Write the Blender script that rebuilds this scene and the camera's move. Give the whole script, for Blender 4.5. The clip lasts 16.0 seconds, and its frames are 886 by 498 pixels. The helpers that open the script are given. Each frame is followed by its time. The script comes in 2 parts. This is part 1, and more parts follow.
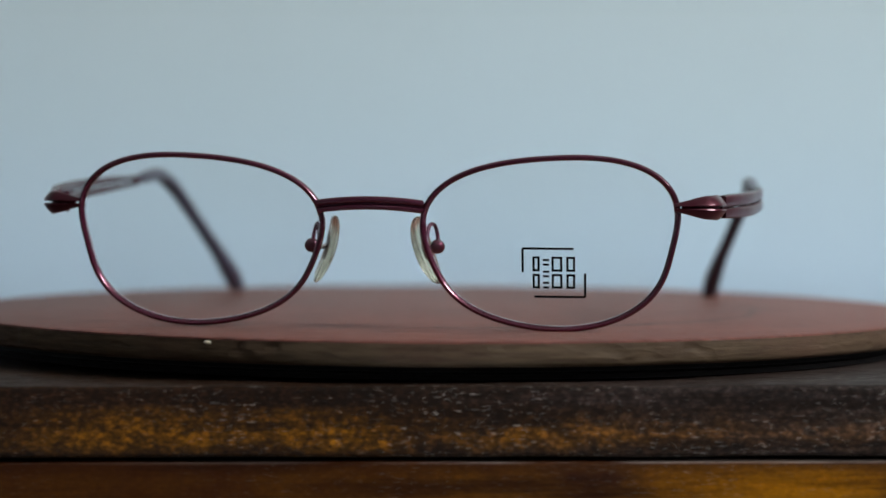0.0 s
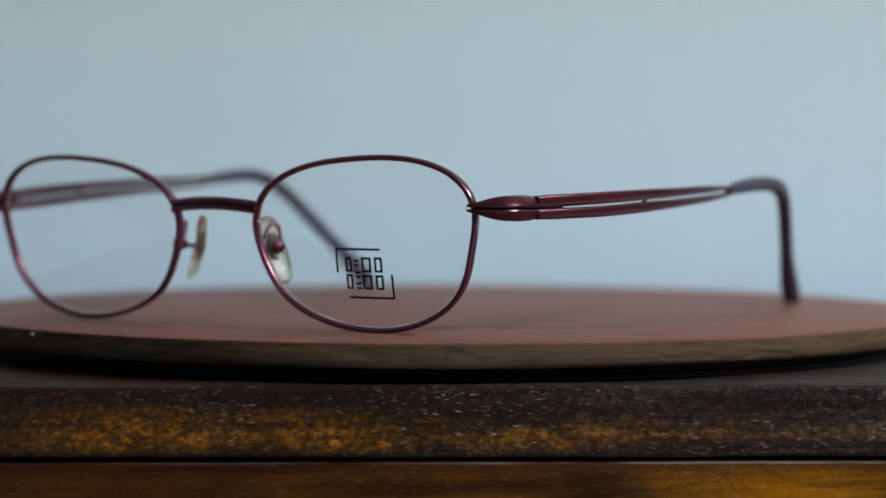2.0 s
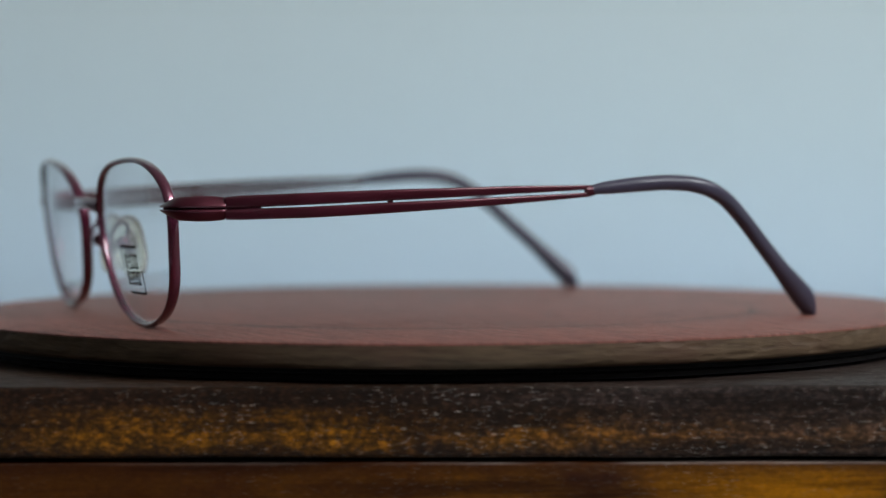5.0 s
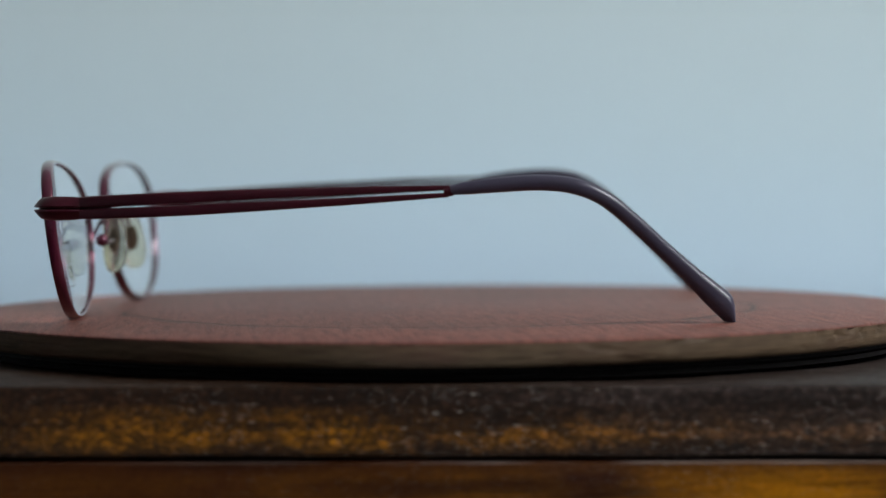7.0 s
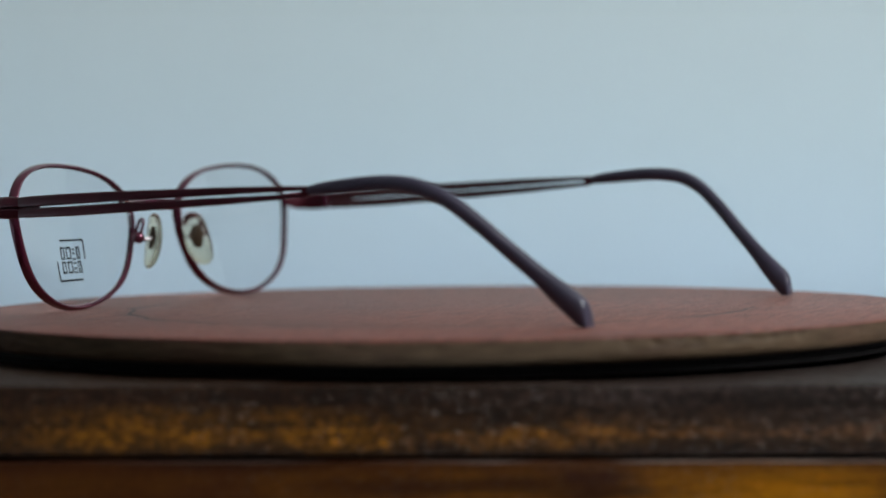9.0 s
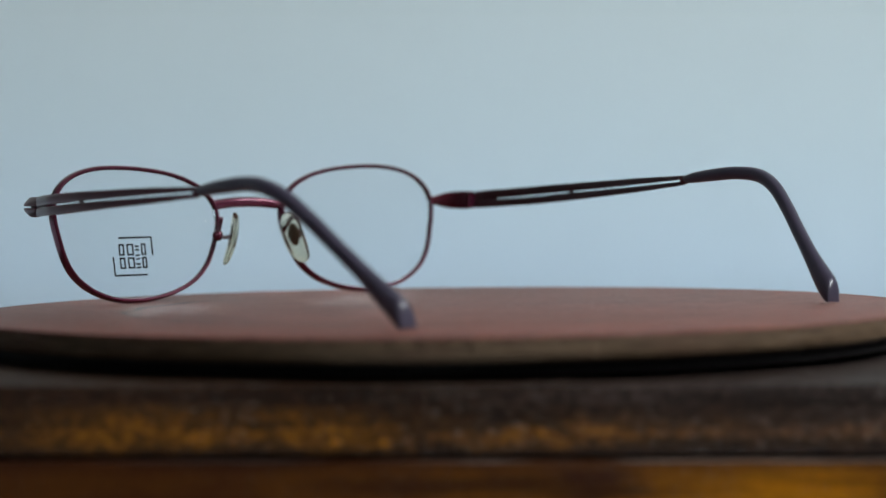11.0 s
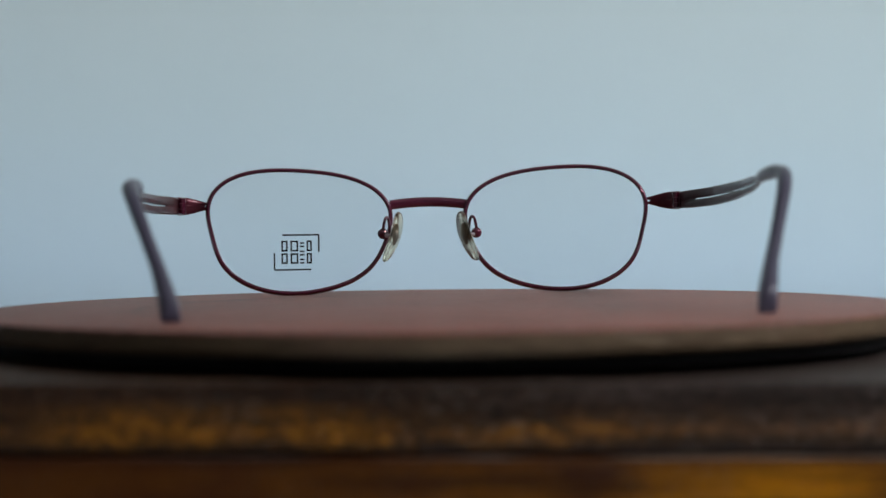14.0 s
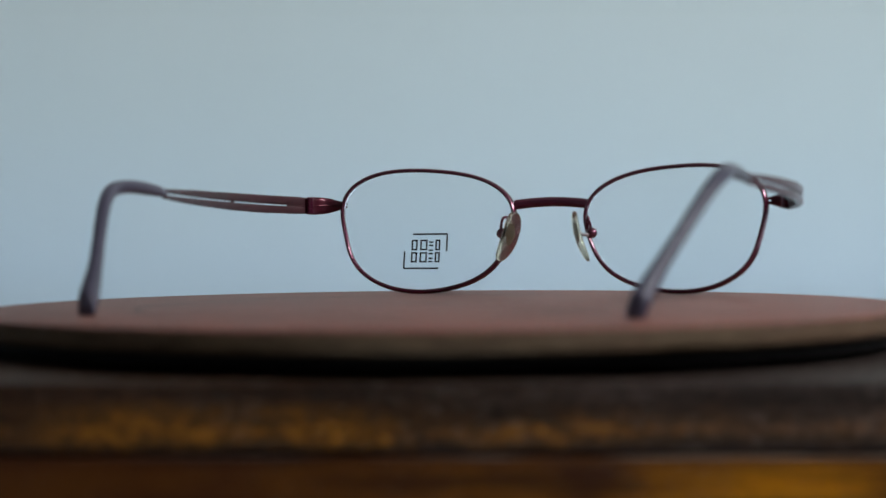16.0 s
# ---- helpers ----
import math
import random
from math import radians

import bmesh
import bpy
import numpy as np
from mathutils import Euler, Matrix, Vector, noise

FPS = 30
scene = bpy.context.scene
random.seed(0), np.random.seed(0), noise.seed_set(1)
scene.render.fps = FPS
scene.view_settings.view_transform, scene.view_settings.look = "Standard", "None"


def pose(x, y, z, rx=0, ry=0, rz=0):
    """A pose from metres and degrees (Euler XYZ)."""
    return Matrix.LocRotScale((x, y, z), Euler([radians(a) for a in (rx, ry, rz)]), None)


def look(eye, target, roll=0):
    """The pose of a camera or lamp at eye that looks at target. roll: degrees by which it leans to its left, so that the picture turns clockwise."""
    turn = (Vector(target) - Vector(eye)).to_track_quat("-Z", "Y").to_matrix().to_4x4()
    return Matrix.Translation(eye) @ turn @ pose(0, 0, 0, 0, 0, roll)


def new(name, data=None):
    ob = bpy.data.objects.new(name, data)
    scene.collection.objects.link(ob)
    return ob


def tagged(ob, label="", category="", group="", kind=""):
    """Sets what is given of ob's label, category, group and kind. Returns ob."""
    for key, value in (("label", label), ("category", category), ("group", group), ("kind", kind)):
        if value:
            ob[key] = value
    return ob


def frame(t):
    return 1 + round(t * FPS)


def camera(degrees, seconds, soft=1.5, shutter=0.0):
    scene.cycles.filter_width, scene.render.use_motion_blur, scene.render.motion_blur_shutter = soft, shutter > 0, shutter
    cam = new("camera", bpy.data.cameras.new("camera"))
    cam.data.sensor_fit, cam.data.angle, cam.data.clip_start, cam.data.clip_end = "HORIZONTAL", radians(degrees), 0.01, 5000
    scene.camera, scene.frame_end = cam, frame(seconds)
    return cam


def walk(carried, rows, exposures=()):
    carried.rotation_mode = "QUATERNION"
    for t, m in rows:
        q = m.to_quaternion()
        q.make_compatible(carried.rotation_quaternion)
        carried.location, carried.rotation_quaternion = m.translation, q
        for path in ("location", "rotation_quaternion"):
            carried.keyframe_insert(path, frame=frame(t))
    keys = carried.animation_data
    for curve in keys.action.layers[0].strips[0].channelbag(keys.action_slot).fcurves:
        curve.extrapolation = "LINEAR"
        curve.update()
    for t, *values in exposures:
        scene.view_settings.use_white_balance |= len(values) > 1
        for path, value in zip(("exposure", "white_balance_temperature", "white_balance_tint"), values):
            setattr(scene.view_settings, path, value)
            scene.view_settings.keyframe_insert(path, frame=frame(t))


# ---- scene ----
MM = 0.001

# ---- camera ----
DIST, HEIGHT = 0.54379, 0.02688
PITCH, YAW, ROLL = radians(1.3341), radians(0.0385), -0.12
AHEAD = Vector((math.sin(YAW) * math.cos(PITCH), math.cos(YAW) * math.cos(PITCH), -math.sin(PITCH)))


def eye_row(t, back):
    eye = Vector((0, -DIST, HEIGHT)) - AHEAD * back
    return t, look(eye, eye + AHEAD, ROLL)


cam = camera(22.4715, 16.0)
cam.data.dof.use_dof = True
cam.data.dof.aperture_fstop = 10
walk(cam, [eye_row(t, b) for t, b in (
    (0, 0.0012), (2, 0.0003), (4.2, -0.0004), (6.5, 0.0010), (7.5, 0.0014), (9.1, 0.0028),
    (11.5, 0.0042), (12, 0.0058), (13, 0.0088), (16, 0.0110))],
     exposures=[(0, 0.30), (4, 0.29), (7.5, 0.30), (8.5, 0.34), (12.3, 0.36), (13.5, 0.30), (16, 0.25)])


# ---- world and lights ----
world = bpy.data.worlds.new("world")
scene.world = world
world.use_nodes = True
sky = world.node_tree.nodes.new("ShaderNodeTexSky")
sky.sky_type, sky.sun_disc = "NISHITA", False
sky.sun_elevation, sky.sun_rotation = radians(40), radians(110)
world.node_tree.links.new(sky.outputs[0], world.node_tree.nodes["Background"].inputs[0])
world.node_tree.nodes["Background"].inputs[1].default_value = 0.08


def area(name, eye, target, size, power, colour, shape="RECTANGLE"):
    data = bpy.data.lights.new(name, "AREA")
    data.shape, data.size, data.size_y = shape, size[0], size[1]
    data.energy, data.color = power, colour
    ob = new(name, data)
    ob.matrix_world = look(eye, target)
    return ob


area("ceiling_light", (0.05, 0.05, 1.87), (0.05, 0.05, 0.0), (0.26, 0.18), 28, (1.0, 0.94, 0.87))
area("rear_window_light", (-0.42, -2.49, 1.60), (0.0, 1.2, 0.1), (0.64, 0.54), 1.6, (0.92, 0.96, 1.0), "ELLIPSE")
area("window_light", (1.99, -0.80, 1.50), (-1.2, 1.2, -0.2), (1.5, 0.6), 68, (0.90, 0.955, 0.99))


# ---- materials ----
class Nodes:
    """A node material and short ways to add and join its nodes."""

    def __init__(self, name):
        self.mat = bpy.data.materials.new(name)
        self.mat.use_nodes = True
        self.tree = self.mat.node_tree
        self.bsdf = self.tree.nodes["Principled BSDF"]

    def add(self, kind, **values):
        node = self.tree.nodes.new("ShaderNode" + kind)
        for key, value in values.items():
            node.inputs[key].default_value = value
        return node

    def link(self, a, b):
        self.tree.links.new(a, b)

    def coords(self, scale=(1, 1, 1)):
        c, m = self.add("TexCoord"), self.add("Mapping", Scale=scale)
        self.link(c.outputs["Object"], m.inputs["Vector"])
        return m.outputs[0]

    def noise(self, scale, stretch=(1, 1, 1), detail=4.0, rough=0.55):
        n = self.add("TexNoise", Scale=scale, Detail=detail, Roughness=rough)
        self.link(self.coords(stretch), n.inputs["Vector"])
        return n.outputs[0]

    def ramp(self, fac, stops):
        r = self.add("ValToRGB")
        e = r.color_ramp.elements
        e[0].position, e[0].color = stops[0][0], (*stops[0][1], 1)
        e[1].position, e[1].color = stops[-1][0], (*stops[-1][1], 1)
        for p, c in stops[1:-1]:
            e.new(p).color = (*c, 1)
        self.link(fac, r.inputs[0])
        return r.outputs[0]

    def level(self, fac, a, b, lo=0.0, hi=1.0):
        m = self.add("MapRange")
        for k, v in zip(("From Min", "From Max", "To Min", "To Max"), (a, b, lo, hi)):
            m.inputs[k].default_value = v
        self.link(fac, m.inputs["Value"])
        return m.outputs[0]

    def math(self, op, a, b):
        m = self.tree.nodes.new("ShaderNodeMath")
        m.operation = op
        for k, v in ((0, a), (1, b)):
            if isinstance(v, (int, float)):
                m.inputs[k].default_value = v
            else:
                self.link(v, m.inputs[k])
        return m.outputs[0]

    def mix(self, fac, a, b, blend="MIX"):
        m = self.tree.nodes.new("ShaderNodeMix")
        m.data_type, m.blend_type = "RGBA", blend
        for k, v in ((0, fac), (6, a), (7, b)):
            if isinstance(v, (int, float)):
                m.inputs[k].default_value = v
            elif isinstance(v, tuple):
                m.inputs[k].default_value = (*v, 1)
            else:
                self.link(v, m.inputs[k])
        return m.outputs[2]

    def bump(self, height, strength, distance):
        b = self.add("Bump", Strength=strength, Distance=distance)
        self.link(height, b.inputs["Height"])
        self.link(b.outputs[0], self.bsdf.inputs["Normal"])

    def set(self, **values):
        for key, value in values.items():
            socket = self.bsdf.inputs[key.replace("_", " ")]
            if isinstance(value, (int, float)):
                socket.default_value = value
            elif isinstance(value, tuple):
                socket.default_value = (*value, 1)
            else:
                self.link(value, socket)
        return self.mat


def lacquer(name, dark, light, metal, rough, coat=0.9, gloss=0.5):
    n = Nodes(name)
    wear = n.noise(70, detail=3)
    fine = n.noise(2500, detail=2)
    n.bump(fine, 0.03, 0.00005)
    return n.set(Base_Color=n.ramp(wear, [(0.3, dark), (0.7, light)]), Metallic=metal,
                 Roughness=n.level(wear, 0.3, 0.7, rough * 0.9, rough * 1.12), Coat_Weight=coat, Coat_Roughness=0.10, Specular_IOR_Level=gloss)


def clear(name, colour, ior, rough):
    n = Nodes(name)
    smear = n.noise(90, detail=3)
    return n.set(Base_Color=colour, Transmission_Weight=1.0, IOR=ior, Roughness=n.level(smear, 0.45, 0.8, rough, rough + 0.03))


def disc_top_wood():
    n = Nodes("red_brown_stained_wood")
    grain = n.noise(60, (1.0, 9.0, 1.0), 6)
    pores = n.noise(420, (1.0, 6.0, 1.0), 3)
    blot = n.noise(22, detail=3)
    col = n.ramp(grain, [(0.28, (0.105, 0.036, 0.026)), (0.52, (0.205, 0.070, 0.050)), (0.74, (0.265, 0.100, 0.073))])
    col = n.mix(n.level(blot, 0.45, 0.7, 0.0, 0.55), col, (0.115, 0.048, 0.038))
    col = n.mix(n.level(pores, 0.58, 0.68, 0.0, 0.8), col, (0.085, 0.034, 0.026))
    # an old round crack in the stain, open on one side and broken up along its way
    c, xyz, dist = n.add("TexCoord"), n.add("SeparateXYZ"), n.tree.nodes.new("ShaderNodeVectorMath")
    dist.operation = "LENGTH"
    n.link(c.outputs["Object"], xyz.inputs[0])
    n.link(c.outputs["Object"], dist.inputs[0])
    wander = n.level(n.noise(28, detail=3), 0.3, 0.7, 0.0735, 0.0790)
    off = n.math("ABSOLUTE", n.math("SUBTRACT", dist.outputs["Value"], wander), 0.0)
    crack = n.math("MULTIPLY", n.level(off, 0.0002, 0.0008, 1.0, 0.0), n.level(n.noise(60, detail=2), 0.30, 0.44))
    stain = n.math("MULTIPLY", n.level(off, 0.0, 0.0045, 0.6, 0.0), n.level(n.noise(30, detail=3), 0.44, 0.56))
    open_side = n.level(xyz.outputs[0], -0.03, 0.0)
    col = n.mix(n.math("MULTIPLY", n.math("MAXIMUM", crack, stain), open_side), col, (0.035, 0.018, 0.014))
    n.bump(n.math("SUBTRACT", n.math("ADD", grain, pores), n.math("MULTIPLY", crack, open_side)), 0.45, 0.0003)
    return n.set(Base_Color=col, Roughness=n.level(pores, 0.3, 0.7, 0.40, 0.62), Specular_IOR_Level=0.36)


def disc_edge_wood():
    n = Nodes("raw_brown_wood_edge")
    grain = n.noise(120, (1.0, 1.0, 8.0), 5)
    blot = n.noise(28, detail=4)
    col = n.ramp(grain, [(0.3, (0.062, 0.036, 0.019)), (0.7, (0.116, 0.074, 0.041))])
    col = n.mix(n.level(blot, 0.5, 0.75, 0.0, 0.6), col, (0.10, 0.045, 0.03))
    dent = n.level(n.noise(150, (0.7, 0.7, 2.2), 1), 0.58, 0.74)
    n.bump(n.math("SUBTRACT", grain, n.math("MULTIPLY", dent, 1.4)), 0.45, 0.0005)
    return n.set(Base_Color=col, Roughness=0.7, Specular_IOR_Level=0.25)


def varnished(name, rise, fall, across, dark, amber, coarse, gloss):
    """Dark varnish worn down to amber wood in a band between the heights rise and fall, and unevenly along the board."""
    n = Nodes(name)
    grain = n.noise(330, (0.6, 1.0, 1.05), 6, 0.66)
    blot = n.noise(30, (0.6, 1.0, 1.4), 5, 0.6)
    c = n.add("TexCoord")
    xyz = n.add("SeparateXYZ")
    n.link(c.outputs["Object"], xyz.inputs[0])
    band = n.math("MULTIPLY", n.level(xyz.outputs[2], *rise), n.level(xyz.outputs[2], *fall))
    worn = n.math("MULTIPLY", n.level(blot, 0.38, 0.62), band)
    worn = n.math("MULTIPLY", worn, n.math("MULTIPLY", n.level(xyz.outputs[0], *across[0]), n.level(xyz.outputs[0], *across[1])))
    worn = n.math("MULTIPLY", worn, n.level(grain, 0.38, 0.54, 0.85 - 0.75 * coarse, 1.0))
    # grey window sheen on the varnish, painted in towards the right end
    sheen = n.math("MULTIPLY", n.level(xyz.outputs[0], -0.01, 0.06), 0.6 * coarse)
    col = n.mix(sheen, dark, (0.066, 0.056, 0.056))
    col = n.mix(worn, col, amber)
    streak = n.noise(90, (0.22, 1.0, 3.6), 6)
    col = n.mix(n.level(streak, 0.47, 0.64, 0.0, 0.8), col, tuple(v * 0.5 for v in dark))
    # pale flecks painted as glints of the varnish, denser to the right
    glint = n.level(n.noise(3000, (0.16, 1.0, 1.5), 2), 0.635, 0.675)
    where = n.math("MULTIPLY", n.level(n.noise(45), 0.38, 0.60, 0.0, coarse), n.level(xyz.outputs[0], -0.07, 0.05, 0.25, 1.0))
    col = n.mix(n.math("MULTIPLY", glint, where), col, (0.62, 0.56, 0.50))
    # broken highlight painted along the top edge of the lower board
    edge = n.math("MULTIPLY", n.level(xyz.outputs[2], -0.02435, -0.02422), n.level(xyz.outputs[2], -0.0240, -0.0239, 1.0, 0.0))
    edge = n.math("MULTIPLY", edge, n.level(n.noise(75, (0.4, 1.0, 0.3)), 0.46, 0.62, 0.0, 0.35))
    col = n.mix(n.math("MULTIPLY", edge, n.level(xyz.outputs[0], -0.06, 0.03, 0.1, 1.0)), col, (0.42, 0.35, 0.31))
    speck = n.ramp(n.noise(1500, (0.5, 1.0, 0.9), 3), [(0.36, (0.34, 0.34, 0.34)), (0.50, (0.80, 0.78, 0.75)), (0.66, (2.1, 2.05, 2.05))])
    col = n.mix(coarse, col, speck, "MULTIPLY")
    cell = n.add("TexVoronoi", Scale=900.0)
    n.link(n.coords((0.75, 1.0, 0.8)), cell.inputs["Vector"])
    col = n.mix(n.math("MULTIPLY", n.level(cell.outputs["Distance"], 0.45, 0.75), 0.75 * coarse), col, tuple(v * 0.4 for v in dark))
    n.bump(n.math("ADD", grain, n.noise(1700, (0.45, 1.0, 1.0), 2)), 0.3 + 0.3 * coarse, 0.0004)
    return n.set(Base_Color=col, Roughness=n.level(grain, 0.3, 0.7, 0.40, 0.68), Specular_IOR_Level=gloss)


def plain(name, colour, rough, spread=0.06, scale=8.0, **more):
    n = Nodes(name)
    a = n.noise(scale, detail=5)
    lo = tuple(v * (1 - spread) for v in colour)
    hi = tuple(min(1.0, v * (1 + spread)) for v in colour)
    n.bump(n.noise(scale * 30), 0.1, 0.0005)
    return n.set(Base_Color=n.ramp(a, [(0.3, lo), (0.7, hi)]), Roughness=rough, **more)


def light_graded_wall():
    """Matt pale blue with the light's gradient painted in: grey blue above, clearer blue at the foot."""
    n = Nodes("pale_blue_light_grade")
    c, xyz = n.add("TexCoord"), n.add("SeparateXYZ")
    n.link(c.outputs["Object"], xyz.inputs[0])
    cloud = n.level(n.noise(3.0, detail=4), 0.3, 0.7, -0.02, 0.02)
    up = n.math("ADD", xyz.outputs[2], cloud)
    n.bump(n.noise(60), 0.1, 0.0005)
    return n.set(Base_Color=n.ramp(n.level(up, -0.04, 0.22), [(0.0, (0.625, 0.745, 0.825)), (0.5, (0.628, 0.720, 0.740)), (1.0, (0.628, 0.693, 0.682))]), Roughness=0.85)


BURGUNDY = lacquer("burgundy_lacquered_metal", (0.094, 0.008, 0.028), (0.126, 0.011, 0.040), 0.55, 0.22)
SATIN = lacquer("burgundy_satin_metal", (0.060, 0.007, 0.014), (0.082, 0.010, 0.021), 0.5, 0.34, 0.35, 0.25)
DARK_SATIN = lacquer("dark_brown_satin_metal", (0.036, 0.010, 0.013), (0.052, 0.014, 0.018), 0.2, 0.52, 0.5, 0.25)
STEEL = lacquer("dull_steel", (0.30, 0.26, 0.27), (0.42, 0.38, 0.38), 1.0, 0.30)
LENS = clear("clear_lens", (0.985, 0.99, 0.99), 1.39, 0.0)
PAD = plain("yellowed_silicone", (0.88, 0.84, 0.67), 0.11, 0.04, 300, Transmission_Weight=0.98, IOR=1.32)
SLEEVE = plain("grey_violet_plastic", (0.056, 0.047, 0.074), 0.32, 0.15, 60, Coat_Weight=0.1, Coat_Roughness=0.2, Specular_IOR_Level=0.4,
               Transmission_Weight=0.12, IOR=1.46)
PAD_CORE = lacquer("brown_metal", (0.12, 0.085, 0.06), (0.17, 0.12, 0.085), 0.7, 0.4)
INK = plain("black_print", (0.004, 0.004, 0.006), 0.8, Specular_IOR_Level=0.05)
TOP_WOOD, EDGE_WOOD = disc_top_wood(), disc_edge_wood()
RUBBER = plain("black_rubber", (0.009, 0.008, 0.008), 0.55, 0.2, 60, Specular_IOR_Level=0.15)
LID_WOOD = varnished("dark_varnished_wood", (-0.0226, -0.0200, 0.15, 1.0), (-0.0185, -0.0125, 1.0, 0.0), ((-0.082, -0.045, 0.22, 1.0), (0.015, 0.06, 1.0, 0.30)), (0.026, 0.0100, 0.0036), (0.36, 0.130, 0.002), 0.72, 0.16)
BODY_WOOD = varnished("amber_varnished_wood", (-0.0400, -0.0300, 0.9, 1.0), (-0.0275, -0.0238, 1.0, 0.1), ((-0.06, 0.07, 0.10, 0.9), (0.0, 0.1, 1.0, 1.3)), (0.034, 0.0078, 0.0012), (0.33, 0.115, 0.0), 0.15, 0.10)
PALE_BLUE = light_graded_wall()
OFF_WHITE = plain("off_white_paint", (0.70, 0.70, 0.68), 0.85, 0.02, 2.0)
BOUNCE_TOP = plain("bounce_blue", (0.72, 0.82, 0.92), 0.7, 0.02, 2.0)
DIM_PAINT = plain("cool_grey_paint", (0.26, 0.28, 0.30), 0.85, 0.03, 2.0)
BOARDS = plain("grey_brown_floor", (0.14, 0.10, 0.075), 0.6, 0.15, 5.0)
CHIP = plain("bare_pale_wood", (0.75, 0.66, 0.48), 0.7, 0.1, 300)


# ---- mesh helpers ----
def part(name, bm, material, parent, label=""):
    """Link a bmesh as one mesh object under a thing or a part."""
    bmesh.ops.recalc_face_normals(bm, faces=bm.faces[:])
    mesh = bpy.data.meshes.new(name)
    bm.to_mesh(mesh)
    bm.free()
    mesh.materials.append(material)
    for p in mesh.polygons:
        p.use_smooth = True
    mesh.set_sharp_from_angle(angle=radians(40))
    ob = new(name, mesh)
    ob.parent = parent
    return tagged(ob, label)


def box_into(bm, lo, hi, bevel=0.0, segments=2):
    made = bmesh.ops.create_cube(bm, size=1.0)["verts"]
    lo, hi = Vector(lo), Vector(hi)
    for v in made:
        v.co = Vector([lo[k] + (v.co[k] + 0.5) * (hi[k] - lo[k]) for k in range(3)])
    if bevel:
        edges = list({e for v in made for e in v.link_edges})
        bmesh.ops.bevel(bm, geom=edges, offset=bevel, segments=segments, profile=0.5, affect="EDGES")


def smooth_path(points, steps):
    """Catmull-Rom curve through rows of numbers."""
    p = [np.array(q, float) for q in points]
    p = [2 * p[0] - p[1]] + p + [2 * p[-1] - p[-2]]
    out = []
    for k in range(1, len(p) - 2):
        for j in range(steps):
            u = j / steps
            a, b, c, d = p[k - 1:k + 3]
            out.append(0.5 * (2 * b + (c - a) * u + (2 * a - 5 * b + 4 * c - d) * u * u + (3 * b - a - 3 * c + d) * u ** 3))
    return out + [p[-2]]


def sweep_into(bm, centres, sides, halves, across, power=2.0, closed=False):
    """A tube along centres: its section spans halves[i][0] along across[i] and halves[i][1] at right angles to it and to the path."""
    n = len(centres)
    rings = []
    for i in range(n):
        if closed:
            d = centres[(i + 1) % n] - centres[i - 1]
        else:
            d = centres[min(i + 1, n - 1)] - centres[max(i - 1, 0)]
        d = Vector(d).normalized()
        a = Vector(across[i])
        a = (a - d * a.dot(d)).normalized()
        b = d.cross(a)
        ring = []
        for k in range(sides):
            w = 2 * math.pi * k / sides
            c, s = math.cos(w), math.sin(w)
            c, s = math.copysign(abs(c) ** (2 / power), c), math.copysign(abs(s) ** (2 / power), s)
            ring.append(bm.verts.new((Vector(centres[i]) + a * c * halves[i][0] + b * s * halves[i][1]) * MM))
        rings.append(ring)
    for i in range(n if closed else n - 1):
        p, q = rings[i], rings[(i + 1) % n]
        for k in range(sides):
            bm.faces.new((p[k], p[(k + 1) % sides], q[(k + 1) % sides], q[k]))
    if not closed:
        bm.faces.new(rings[0])
        bm.faces.new(rings[-1])


def sweep_rows(bm, rows, side, steps=6, sides=14, across=(1, 0, 0), power=2.0):
    """rows: x, y, z, half width along across, half height; side mirrors x."""
    path = smooth_path(rows, steps)
    centres = [np.array((side * q[0], q[1], q[2])) for q in path]
    sweep_into(bm, centres, sides, [(max(q[3], 0.05), max(q[4], 0.05)) for q in path], [across] * len(path), power)


def ring_into(bm, rows, sides, wobble=0.0, chips=0.0):
    """A turned solid from rows of radius and height, closed at both ends; chips bite unevenly into its upper rows."""
    rings = []
    for j, (r, z) in enumerate(rows):
        ring = []
        for k in range(sides):
            a = 2 * math.pi * k / sides
            c, s = math.cos(a), math.sin(a)
            q = r + wobble * noise.noise((3 * c, 3 * s, 1.0))
            if chips and j >= len(rows) - 2:
                q -= chips * max(0.0, noise.noise((38 * c, 38 * s, 4.0 + 2 * j)) - 0.12) * (0.3 + max(0.0, noise.noise((4 * c, 4 * s, 9.0)) * 3))
            ring.append(bm.verts.new((q * c, q * s, z)))
        rings.append(ring)
    for p, q in zip(rings, rings[1:]):
        for k in range(sides):
            bm.faces.new((p[k], p[(k + 1) % sides], q[(k + 1) % sides], q[k]))
    bm.faces.new(rings[0])
    bm.faces.new(rings[-1])


# ---- room ----
def wall(name, lo, hi, material, label, category="wall"):
    bm = bmesh.new()
    box_into(bm, lo, hi)
    return tagged(part(name, bm, material, None, label), category=category, kind="structure")


FLOOR_Z, TABLE_Z = -0.82, -0.075
wall("floor", (-2.1, -2.6, FLOOR_Z - 0.1), (2.1, 1.5, FLOOR_Z), BOARDS, "plain grey brown floor", "floor")
wall("ceiling", (-2.1, -2.6, 1.9), (2.1, 1.5, 1.7), OFF_WHITE, "plain off-white ceiling", "ceiling")
wall("wall_north", (-2.1, 1.4, FLOOR_Z), (2.1, 1.5, 1.9), PALE_BLUE, "plain pale grey-blue wall, light gradient in its colour")
wall("wall_west", (-2.1, -2.5, FLOOR_Z), (-2.0, 1.4, 1.9), DIM_PAINT, "plain cool grey painted wall")


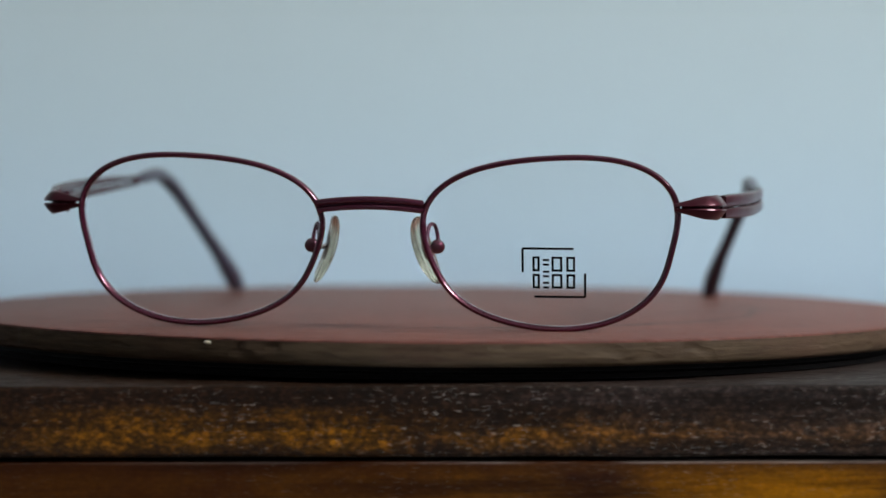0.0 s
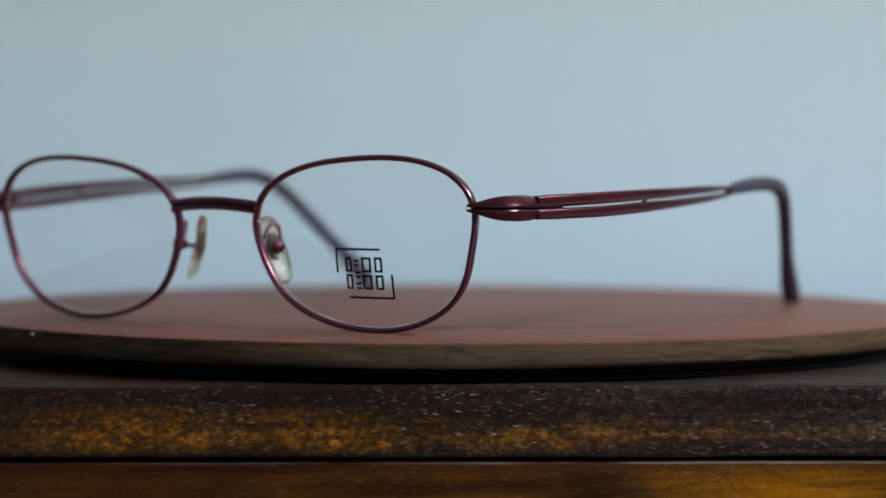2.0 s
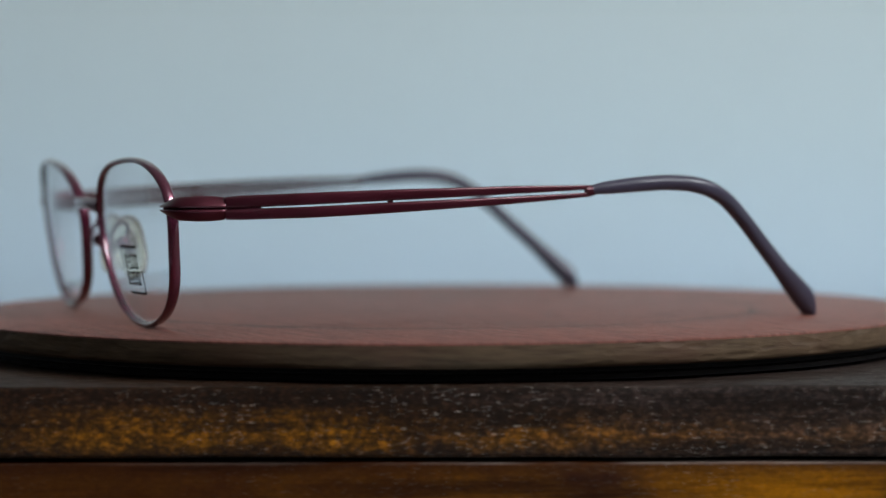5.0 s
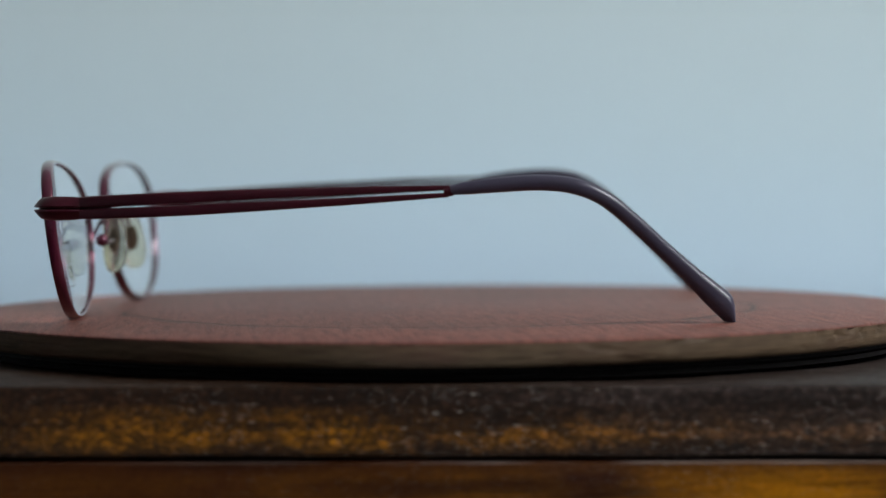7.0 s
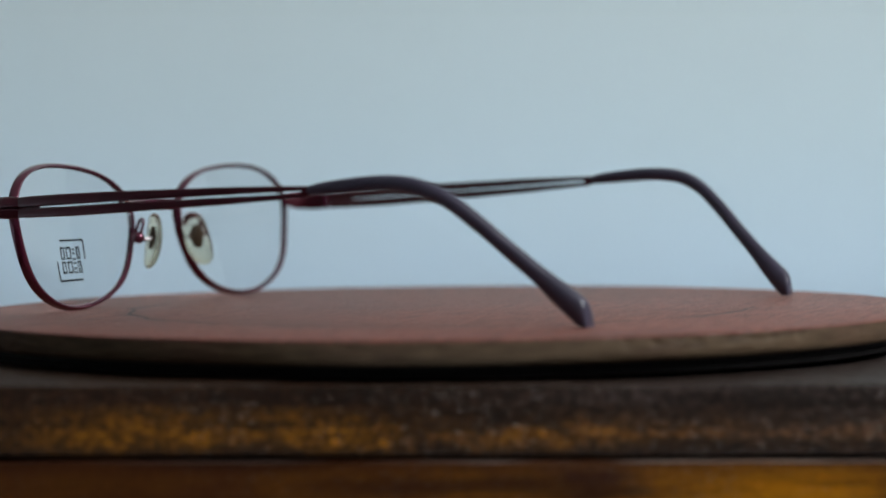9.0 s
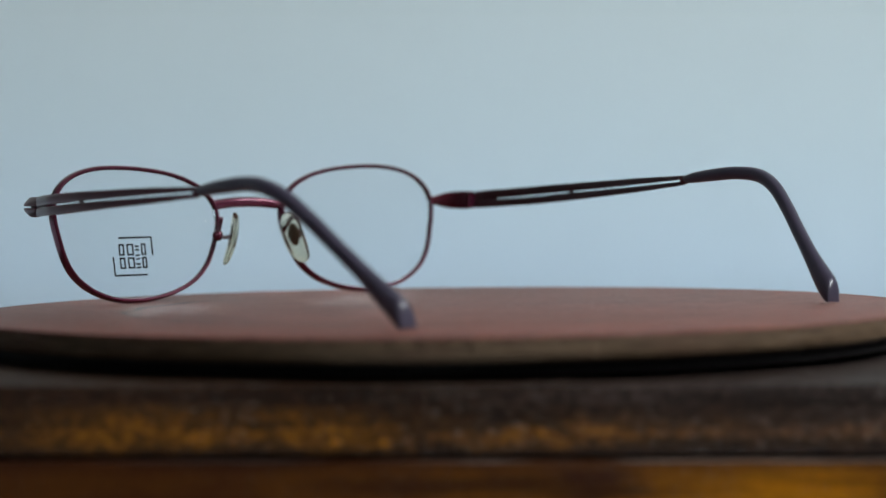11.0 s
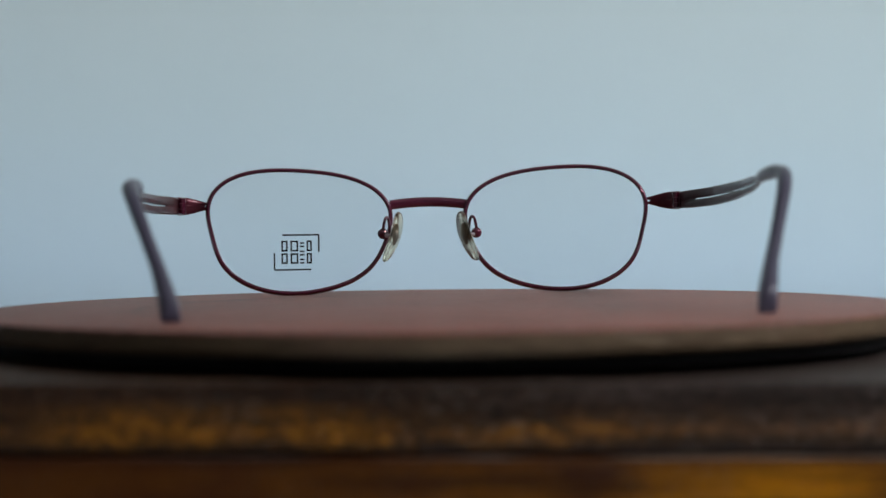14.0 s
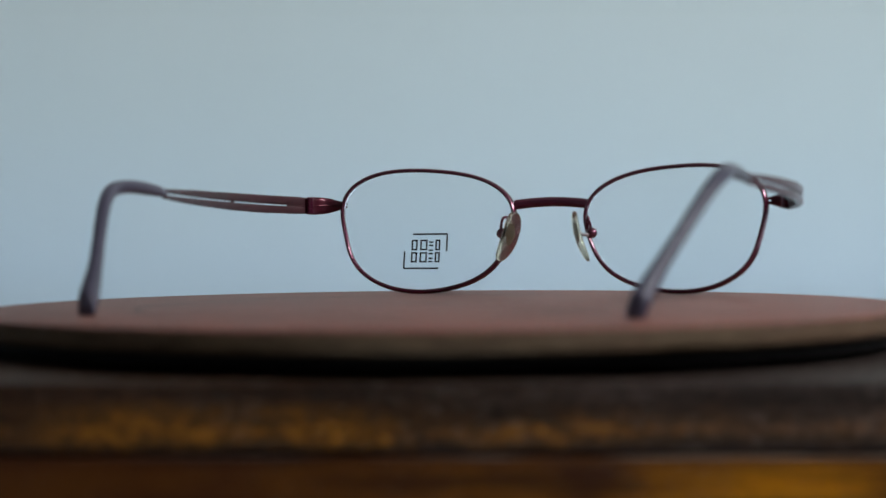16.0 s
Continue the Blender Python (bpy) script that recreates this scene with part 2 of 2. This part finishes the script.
def window_wall(name, lo, hi, axis, a, b, low, high):
    """A wall with one opening from a to b along axis, from low to high."""
    bm = bmesh.new()
    for p, q, z0, z1 in ((lo[axis], a, lo[2], hi[2]), (b, hi[axis], lo[2], hi[2]), (a, b, lo[2], low), (a, b, high, hi[2])):
        start, end = list(lo), list(hi)
        start[axis], end[axis], start[2], end[2] = p, q, z0, z1
        box_into(bm, start, end)
    tagged(part(name, bm, DIM_PAINT, None, "cool grey wall with a high window opening"), category="wall", kind="structure")


window_wall("wall_east", (2.0, -2.5, FLOOR_Z), (2.1, 1.4, 1.9), 1, -1.55, -0.05, 1.2, 1.8)
window_wall("wall_south", (-2.1, -2.6, FLOOR_Z), (2.1, -2.5, 1.9), 0, -0.70, -0.14, 1.40, 1.80)


# unseen table, added wide and pale to bounce blue light onto the wall
def support_table():
    bm = bmesh.new()
    box_into(bm, (-0.90, -0.22, TABLE_Z - 0.04), (0.90, 1.36, TABLE_Z), 0.004)
    for x in (-0.84, 0.84):
        for y in (-0.16, 1.30):
            box_into(bm, (x - 0.03, y - 0.03, FLOOR_Z), (x + 0.03, y + 0.03, TABLE_Z - 0.04), 0.003)
    tagged(part("table", bm, BOUNCE_TOP, None, "unseen pale sky-blue table that bounces light onto the wall"), category="table", kind="structure")


support_table()


# ---- wooden box under the turntable ----
FACE_Y, LID_TOP, LID_LOW = -0.1176, -0.0093, -0.0231


def display_box():
    thing = new("display_box")
    thing.location = (0, 0, TABLE_Z)
    tagged(thing, "dark varnished wooden box with worn amber front", "box")

    def slab(name, lo, hi, bevel, material, label, seed):
        bm = bmesh.new()
        box_into(bm, lo, hi, bevel, 3)
        cuts = [e for e in bm.edges if abs(e.verts[0].co.x - e.verts[1].co.x) > 0.1]
        bmesh.ops.subdivide_edges(bm, edges=cuts, cuts=90)
        for v in bm.verts:
            if v.co.y < lo[1] + 0.02:
                v.co.y += 0.00022 * noise.noise((v.co.x * 45, seed, v.co.z * 60))
                v.co.z += 0.00022 * noise.noise((v.co.x * 38, seed + 5, 2.0))
        ob = part(name, bm, material, thing, label)
        ob.matrix_parent_inverse = Matrix.Translation((0, 0, -TABLE_Z))
        return ob

    slab("lid", (-0.155, FACE_Y, LID_LOW), (0.155, 0.16, LID_TOP), 0.0011, LID_WOOD, "dark worn varnished lid board", 1.0)
    slab("body", (-0.155, FACE_Y - 0.0009, TABLE_Z), (0.155, 0.16, LID_LOW - 0.0009), 0.0007, BODY_WOOD, "amber brown varnished lower board", 7.0)
    bm = bmesh.new()
    box_into(bm, (-0.150, FACE_Y + 0.004, LID_LOW - 0.0012), (0.150, 0.155, LID_LOW + 0.0004))
    ob = part("seam", bm, RUBBER, thing)
    ob.matrix_parent_inverse = Matrix.Translation((0, 0, -TABLE_Z))


display_box()

# ---- turntable ----
RADIUS = 0.11608


def build_turntable():
    thing = new("turntable")
    thing.location = (0, 0, LID_TOP)
    tagged(thing, "round red-brown wooden turntable with a black rubber ring", "turntable")
    down = Matrix.Translation((0, 0, -LID_TOP))
    bm = bmesh.new()
    ring_into(bm, [(RADIUS - 0.0012, -0.0052), (RADIUS - 0.0004, -0.0049), (RADIUS, -0.0042), (RADIUS, -0.0028), (RADIUS, -0.0017), (RADIUS - 0.0001, -0.0006)], 900, 0.0004, 0.0014)
    part("disc", bm, EDGE_WOOD, thing, "bare brown chipped wooden edge").matrix_parent_inverse = down
    bm = bmesh.new()
    ring_into(bm, [(RADIUS - 0.00015, -0.0006), (RADIUS - 0.00015, -0.0003), (RADIUS - 0.0006, 0.0)], 900, 0.0004, 0.0003)
    part("top_veneer", bm, TOP_WOOD, thing, "red-brown stained wooden top").matrix_parent_inverse = down
    bm = bmesh.new()
    ring_into(bm, [(0.1115, -0.0080), (0.1124, -0.0078), (0.1127, -0.0068), (0.1119, -0.0066), (0.1119, -0.0064), (0.1128, -0.0062), (0.1128, -0.0054), (0.1122, -0.0052)], 240)
    part("rubber_ring", bm, RUBBER, thing, "black rubber ring").matrix_parent_inverse = down
    bm = bmesh.new()
    ring_into(bm, [(0.045, -0.0094), (0.045, -0.0080)], 64)
    part("hub", bm, RUBBER, thing, "black bearing hub").matrix_parent_inverse = down
    bm = bmesh.new()
    a = math.atan2(-0.1052, -0.0459)
    bmesh.ops.create_icosphere(bm, subdivisions=2, radius=1.0)
    for v in bm.verts:
        v.co = Vector((v.co.x * 0.0004, v.co.y * 0.0009, v.co.z * 0.0004)) * (1 + 0.3 * noise.noise(v.co * 3))
    bm.transform(Matrix.Rotation(a, 4, "Z") @ Matrix.Translation((RADIUS - 0.0002, 0, -0.0012)))
    part("chip", bm, CHIP, thing, "pale chip in the edge").matrix_parent_inverse = down
    return thing


turntable = build_turntable()


# ---- spectacles ----
# In millimetres: x across the front, y towards the wearer, z up from the disc.
OUTLINE = (1.0291, 0.0174, 0.0454, -0.0156, 0.0123, -0.0248, 0.0409, -0.0334, -0.0038, -0.0018, 0.0002, -0.0032, -0.0041)
CENTRE_X, CENTRE_Z, HALF_X, HALF_Z = 36.7, 17.93, 25.9, 17.22


def lens_y(x, z, side=1):
    """The curved and tilted lens surface; the front is bent a little out of true."""
    x, z = abs(x) - 37, z - 18
    return -2.05 + 0.19 * side + (0.0501 + 0.0136 * side) * x + 0.0033 * x * x + (0.0052 * side - 0.1436) * z + 0.0034 * z * z


def outline(phi):
    r = OUTLINE[0]
    for k in range(1, 7):
        r += OUTLINE[2 * k - 1] * math.cos(k * phi) + OUTLINE[2 * k] * math.sin(k * phi)
    return r


def lens_point(phi, share, side):
    r = outline(phi) * share
    x, z = CENTRE_X + HALF_X * r * math.cos(phi), CENTRE_Z + HALF_Z * r * math.sin(phi)
    return np.array((side * x + 0.25, lens_y(x, z, side), z - 0.08 * side))


def build_rim(side, parent):
    n = 120
    bm = bmesh.new()
    turns = [2 * math.pi * k / n for k in range(n)]
    centres = [lens_point(a, 1.0, side) for a in turns]
    across = []
    for a in turns:
        p, q = lens_point(a, 1.05, side), lens_point(a, 0.95, side)
        across.append(p - q)
    sweep_into(bm, centres, 14, [(0.63, 1.28)] * n, across, 2.4, True)
    ob = part("rim", bm, BURGUNDY, parent, "burgundy lacquered metal rim")
    # its origin lies at the outer end
    end = Vector((side * 67, 2, 24)) * MM
    ob.data.transform(Matrix.Translation(-end))
    ob.location = end
    return ob


def build_lens(side, parent):
    n, rings = 72, 9
    bm = bmesh.new()
    sheets = []
    for off in (-0.45, 0.75):
        grid = []
        mid = lens_point(0, 0.0, side)
        hub = bm.verts.new(Vector((mid[0], mid[1] + off, mid[2])) * MM)
        for j in range(1, rings + 1):
            row = []
            for k in range(n):
                p = lens_point(2 * math.pi * k / n, 0.975 * j / rings, side)
                row.append(bm.verts.new(Vector((p[0], p[1] + off, p[2])) * MM))
            grid.append(row)
        for k in range(n):
            bm.faces.new((hub, grid[0][k], grid[0][(k + 1) % n]))
        for p, q in zip(grid, grid[1:]):
            for k in range(n):
                bm.faces.new((p[k], p[(k + 1) % n], q[(k + 1) % n], q[k]))
        sheets.append(grid)
    p, q = sheets[0][-1], sheets[1][-1]
    for k in range(n):
        bm.faces.new((p[k], p[(k + 1) % n], q[(k + 1) % n], q[k]))
    ob = part("lens", bm, LENS, parent, "clear demo lens")
    ob.visible_shadow = False
    return ob


def build_print(lens):
    """Two corner brackets round rows of plain bars on the front of one lens."""
    def bar(bm, x0, z0, x1, z1):
        made = bmesh.ops.create_cube(bm, size=1.0)["verts"]
        for v in made:
            x, z = (x0 + x1) / 2 + v.co.x * (x1 - x0), (z0 + z1) / 2 + v.co.z * (z1 - z0)
            v.co = Vector((x, lens_y(x, z) - 0.50 + v.co.y * 0.06, z)) * MM

    w = 0.46
    for x, z, sx, sz in ((31.6, 17.0, 1, -1), (44.3, 7.1, -1, 1)):
        bm = bmesh.new()
        for k in range(4):
            a, b = x + sx * 10.4 * k / 4, x + sx * 10.4 * (k + 1) / 4
            bar(bm, min(a, b), z - w / 2, max(a, b), z + w / 2)
        bar(bm, x - w / 2, min(z, z + sz * 4.9), x + w / 2, max(z, z + sz * 4.9))
        part("printed_bracket", bm, INK, lens, "black printed corner bracket")
    for top, low in ((15.4, 12.3), (11.8, 8.8)):
        for a, b in ((33.6, 35.1), (37.5, 39.7), (40.5, 42.3)):
            bm = bmesh.new()
            bar(bm, a, low, a + w, top)
            bar(bm, b - w, low, b, top)
            bar(bm, a + w, top - w, b - w, top)
            bar(bm, a + w, low, b - w, low + w)
            part("printed_block", bm, INK, lens, "black printed block")
    for low in (13.5, 11.1, 8.8):
        bm = bmesh.new()
        bar(bm, 35.75, low, 37.0, low + 0.45)
        bar(bm, 35.75, low + 0.95, 37.0, low + 1.4)
        part("printed_dash", bm, INK, lens, "pair of black printed dashes")


def build_bridge(parent):
    bm = bmesh.new()
    for dz, hy, hz, dy in ((0.78, 0.85, 0.72, -0.25), (-0.72, 0.75, 0.60, -0.1), (0.0, 0.45, 1.15, 0.5)):
        rows = [(x, -2.6 - 1.5 * (1 - (x / 11.5) ** 2) + dy, 25.1 + 0.85 * (1 - (x / 11.5) ** 2) + dz, hy, hz)
                for x in (-11.0, -8, -4, 0, 4, 8, 11.0)]
        sweep_rows(bm, rows, 1, 5, 12, (0, 1, 0), 2.3)
    part("bridge", bm, BURGUNDY, parent, "burgundy double-bar bridge")


def build_endpiece(side, parent):
    """Two almond-shaped halves over and under a slot; each has its crest along the slot and slopes back from it."""
    rows = smooth_path([(62.3, -1.0, 0.75, 0.3), (63.4, -0.9, 1.05, 0.65), (65.2, -0.6, 1.5, 0.85), (67.2, -0.1, 2.05, 1.0), (69.1, 0.8, 2.4, 1.1),
                        (70.5, 2.4, 2.5, 1.15), (71.2, 4.6, 2.6, 1.1), (71.5, 7.2, 2.56, 1.0), (71.6, 9.4, 2.4, 0.95), (71.6, 10.1, 2.25, 0.8)], 5)
    bm = bmesh.new()
    for s in (1, -1):
        rings = []
        for k, (x, y, high, wide) in enumerate(rows):
            p, q = rows[max(k - 1, 0)], rows[min(k + 1, len(rows) - 1)]
            along = Vector((q[0] - p[0], q[1] - p[1])).normalized()
            ox, oy = along.y, -along.x
            ring = []
            for out, up in ((0.88, 0.0), (1.0, 0.22), (0.88, 0.34), (0.50, 0.56), (0.08, 0.79), (-0.35, 0.95), (-0.7, 1.0), (-1.05, 0.86), (-1.2, 0.55), (-1.2, 0.0)):
                tall = max(0.3, high * up) if up else 0.22
                ring.append(bm.verts.new(Vector((side * (x + ox * out * wide), y + oy * out * wide, 25.6 + s * tall)) * MM))
            rings.append(ring)
        for p, q in zip(rings, rings[1:]):
            for k in range(len(p)):
                bm.faces.new((p[k], p[(k + 1) % len(p)], q[(k + 1) % len(p)], q[k]))
        bm.faces.new(rings[0])
        bm.faces.new(rings[-1])
    ob = part("endpiece", bm, SATIN, parent, "burgundy split spindle-shaped endpiece")
    bm = bmesh.new()
    sweep_rows(bm, [(63.8, -0.5, 25.6, 0.45, 0.4), (67.0, 0.5, 25.6, 0.45, 0.4), (69.6, 3.0, 25.6, 0.45, 0.4), (70.6, 6.4, 25.6, 0.45, 0.4), (70.9, 10.2, 25.6, 0.45, 0.4)], side, 4, 8)
    part("slot_web", bm, SATIN, ob)
    bm = bmesh.new()
    sweep_rows(bm, [(70.6, 8.2, 27.6, 0.5, 0.5), (70.6, 8.2, 27.9, 0.5, 0.5), (70.6, 8.2, 28.15, 0.42, 0.42)], side, 2, 12)
    part("hinge_screw", bm, SATIN, ob, "tiny dark screw head")


def build_hinge(side, parent):
    bm = bmesh.new()
    for low, high, r in ((23.5, 24.8, 1.0), (24.9, 26.4, 0.95), (26.5, 27.8, 1.0)):
        sweep_rows(bm, [(69.6, 9.9, low, r, r), (69.6, 9.9, (low + high) / 2, r, r), (69.6, 9.9, high, r, r)], side, 2, 12)
    part("hinge", bm, BURGUNDY, parent, "three-knuckle hinge barrel")


def lay(rows, side):
    """The temples lean a little to one side, and one of them lies higher at its bend."""
    rise = (0, 0.7, 1.2, 1.55, 1.8, 1.4, -0.1) if side < 0 else (0, 0, 0, 0, 0.25, 0.5, 0)
    out = []
    for x, y, z, wide, high in rows:
        up = float(np.interp(y, (12, 43, 70, 89, 115, 128, 149), rise))
        x -= 0.75 * min(1.0, max(0.0, y - 80) / 30)
        out.append((side * x - 1.15 * min(1.0, max(0.0, y - 12) / 105), y, z + up, wide, high))
    return out


def build_temple(side, parent):
    bm = bmesh.new()
    # the arm bows outwards behind the hinge
    bow = ((10.25, 71.6), (14.0, 73.0), (20.0, 75.1), (28.0, 77.1), (43.0, 78.8), (56.0, 79.1), (70.0, 78.5), (80.0, 77.7), (89.3, 76.7))
    upper, lower = [], []
    for y, x in bow:
        wide, top_z, top_h, low_z, low_h = [float(np.interp(y, (10.25, 13.0, 28.0, 43.0, 70.0, 89.3), v)) for v in (
            (0.9, 1.0, 0.95, 0.85, 0.7, 0.5), (26.85, 27.0, 27.6, 28.15, 29.0, 29.45), (1.2, 1.28, 1.25, 1.15, 0.88, 0.5),
            (24.35, 24.4, 24.85, 25.55, 26.85, 27.9), (1.05, 1.12, 1.15, 1.12, 0.82, 0.5))]
        upper.append((x, y, top_z, wide, top_h))
        lower.append((x, y, low_z, wide, low_h))
    for rows in (upper, lower):
        sweep_rows(bm, lay(rows, side), 1, 6, 20, (1, 0, 0), 4.0)
    sweep_rows(bm, lay([(71.2, 10.4, 25.65, 0.5, 1.0), (72.0, 12.5, 25.65, 0.35, 1.0), (73.7, 17.0, 25.75, 0.25, 0.8)], side), 1, 2, 8)
    sweep_rows(bm, lay([(78.8, 42.6, 26.85, 0.4, 0.55), (78.8, 43.1, 26.85, 0.4, 0.55), (78.8, 43.6, 26.85, 0.4, 0.55)], side), 1, 2, 8)
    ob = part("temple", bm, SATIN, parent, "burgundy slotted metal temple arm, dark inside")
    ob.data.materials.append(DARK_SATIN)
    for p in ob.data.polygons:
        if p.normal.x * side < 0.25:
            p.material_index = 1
    bm = bmesh.new()
    sweep_rows(bm, lay([(76.8, 88.3, 28.7, 0.7, 1.05), (76.7, 89.8, 28.75, 0.85, 1.15), (76.65, 90.4, 28.75, 0.8, 1.1)], side), 1, 3, 12)
    part("ferrule", bm, SATIN, ob, "small burgundy ferrule")
    bm = bmesh.new()
    rows = [(76.7, 89.8, 28.9, 0.9, 1.0), (76.6, 93.5, 29.3, 1.35, 1.4), (76.8, 101.0, 29.9, 1.7, 1.65), (77.1, 108.7, 30.15, 1.8, 1.7),
            (77.5, 115.8, 29.3, 1.8, 1.75), (76.3, 122.0, 26.6, 1.7, 1.7), (74.2, 128.0, 21.7, 1.6, 1.7), (71.8, 134.0, 16.2, 1.55, 1.75),
            (69.4, 140.0, 10.8, 1.7, 1.95), (67.9, 144.4, 6.8, 2.05, 2.45), (66.9, 147.6, 4.0, 2.25, 2.7), (66.4, 150.2, 1.7, 2.2, 2.75), (66.0, 152.6, -0.5, 2.0, 2.6)]
    sweep_rows(bm, lay(rows, side), 1, 6, 18, (1, 0, 0), 2.2)
    for v in bm.verts:
        # the end is cut off upright behind and flat below
        over = v.co.y / MM - 148.7
        if over > 0:
            v.co.y = (148.7 + 1.6 * (1 - math.exp(-over / 1.6))) * MM
        v.co.z = max(v.co.z, 0.0001)
    part("ear_sleeve", bm, SLEEVE, ob, "grey violet translucent plastic ear sleeve")


def build_pad(side, parent):
    bm = bmesh.new()
    rows = [(11.3, -0.5, 16.4, 0.42, 0.42), (11.4, 0.5, 19.0, 0.42, 0.42), (11.8, 1.9, 21.5, 0.42, 0.42), (12.6, 3.5, 21.4, 0.42, 0.42), (13.2, 3.5, 19.2, 0.42, 0.42), (13.3, 2.7, 17.2, 0.45, 0.45)]
    sweep_rows(bm, rows, side, 6, 10)
    made = bmesh.ops.create_uvsphere(bm, u_segments=20, v_segments=12, radius=1.55 * MM)["verts"]
    bmesh.ops.translate(bm, verts=made, vec=Vector((side * 13.35, 2.5, 17.1)) * MM)
    arm = part("pad_arm", bm, BURGUNDY, parent, "bent burgundy pad arm with a round screw box")
    bm = bmesh.new()
    top, low = np.array((8.3, 4.2, 23.2)), np.array((12.9, 5.7, 9.3))
    rows = []
    for u, wide, thick in ((0.0, 0.6, 0.3), (0.05, 2.0, 0.7), (0.2, 3.1, 0.95), (0.45, 3.5, 1.05), (0.7, 3.4, 1.0), (0.9, 2.5, 0.8), (0.97, 1.5, 0.5), (1.0, 0.5, 0.25)):
        p = top + (low - top) * u
        rows.append((p[0] + 1.1 * (u - 0.5) ** 2 * 4 - 0.6, p[1], p[2], wide, thick))
    sweep_rows(bm, rows, side, 5, 18, (0.45 * side, 1.0, 0.0), 2.0)
    part("nose_pad", bm, PAD, arm, "yellowed clear silicone nose pad")
    bm = bmesh.new()
    mid = top + (low - top) * 0.45
    sweep_rows(bm, [(mid[0] - 0.42, mid[1], mid[2] + 3.0, 0.2, 0.1), (mid[0] - 0.4, mid[1], mid[2] + 2.6, 0.95, 0.22), (mid[0] - 0.1, mid[1], mid[2], 1.7, 0.35), (mid[0] + 0.4, mid[1], mid[2] - 2.6, 0.95, 0.22), (mid[0] + 0.42, mid[1], mid[2] - 3.0, 0.2, 0.1)], side, 4, 10, (0.45 * side, 1.0, 0.0))
    part("pad_core", bm, PAD_CORE, arm, "brown metal plate inside the pad")
    bm = bmesh.new()
    sweep_rows(bm, [(13.35, 2.7, 17.0, 0.6, 0.6), (12.0, 4.0, 16.6, 0.5, 0.5), (mid[0] + 0.1, mid[1], mid[2], 0.5, 0.5)], side, 3, 10, (0, 0, 1))
    part("pad_stem", bm, STEEL, arm)


def build_spectacles():
    thing = new("spectacles")
    tagged(thing, "burgundy metal spectacles with clear lenses, temples open", "glasses")
    for side in (-1, 1):
        rim = build_rim(side, thing)
        lens = build_lens(side, thing)
        if side > 0:
            build_print(lens)
            # the lens keeps its focus on the printed side of the front
            cam.data.dof.focus_object = rim
        build_endpiece(side, thing)
        build_hinge(side, thing)
        build_temple(side, thing)
        build_pad(side, thing)
    build_bridge(thing)
    return thing


spectacles = build_spectacles()


# ---- what moves ----
def turned(t):
    """Degrees that the turntable has turned, clockwise from above."""
    return -0.15 + 11.9720 * t + 0.4049 * math.sin(math.pi * t / 16)


def motions():
    lean = Vector((0.00718, -0.00694, 1.0)).normalized().rotation_difference(Vector((0, 0, 1))).inverted().to_matrix().to_4x4()
    seat = lean @ pose(-0.01469, -0.08236, 0.0002, 0, 0.13, -9.05)
    times = [k * 0.5 for k in range(33)]
    disc = pose(0, 0, LID_TOP)
    walk(turntable, [(t, pose(0, 0, 0, 0, 0, -turned(t)) @ lean @ disc) for t in times])
    walk(spectacles, [(t, pose(0, 0, 0, 0, 0, -turned(t)) @ seat) for t in times])


motions()
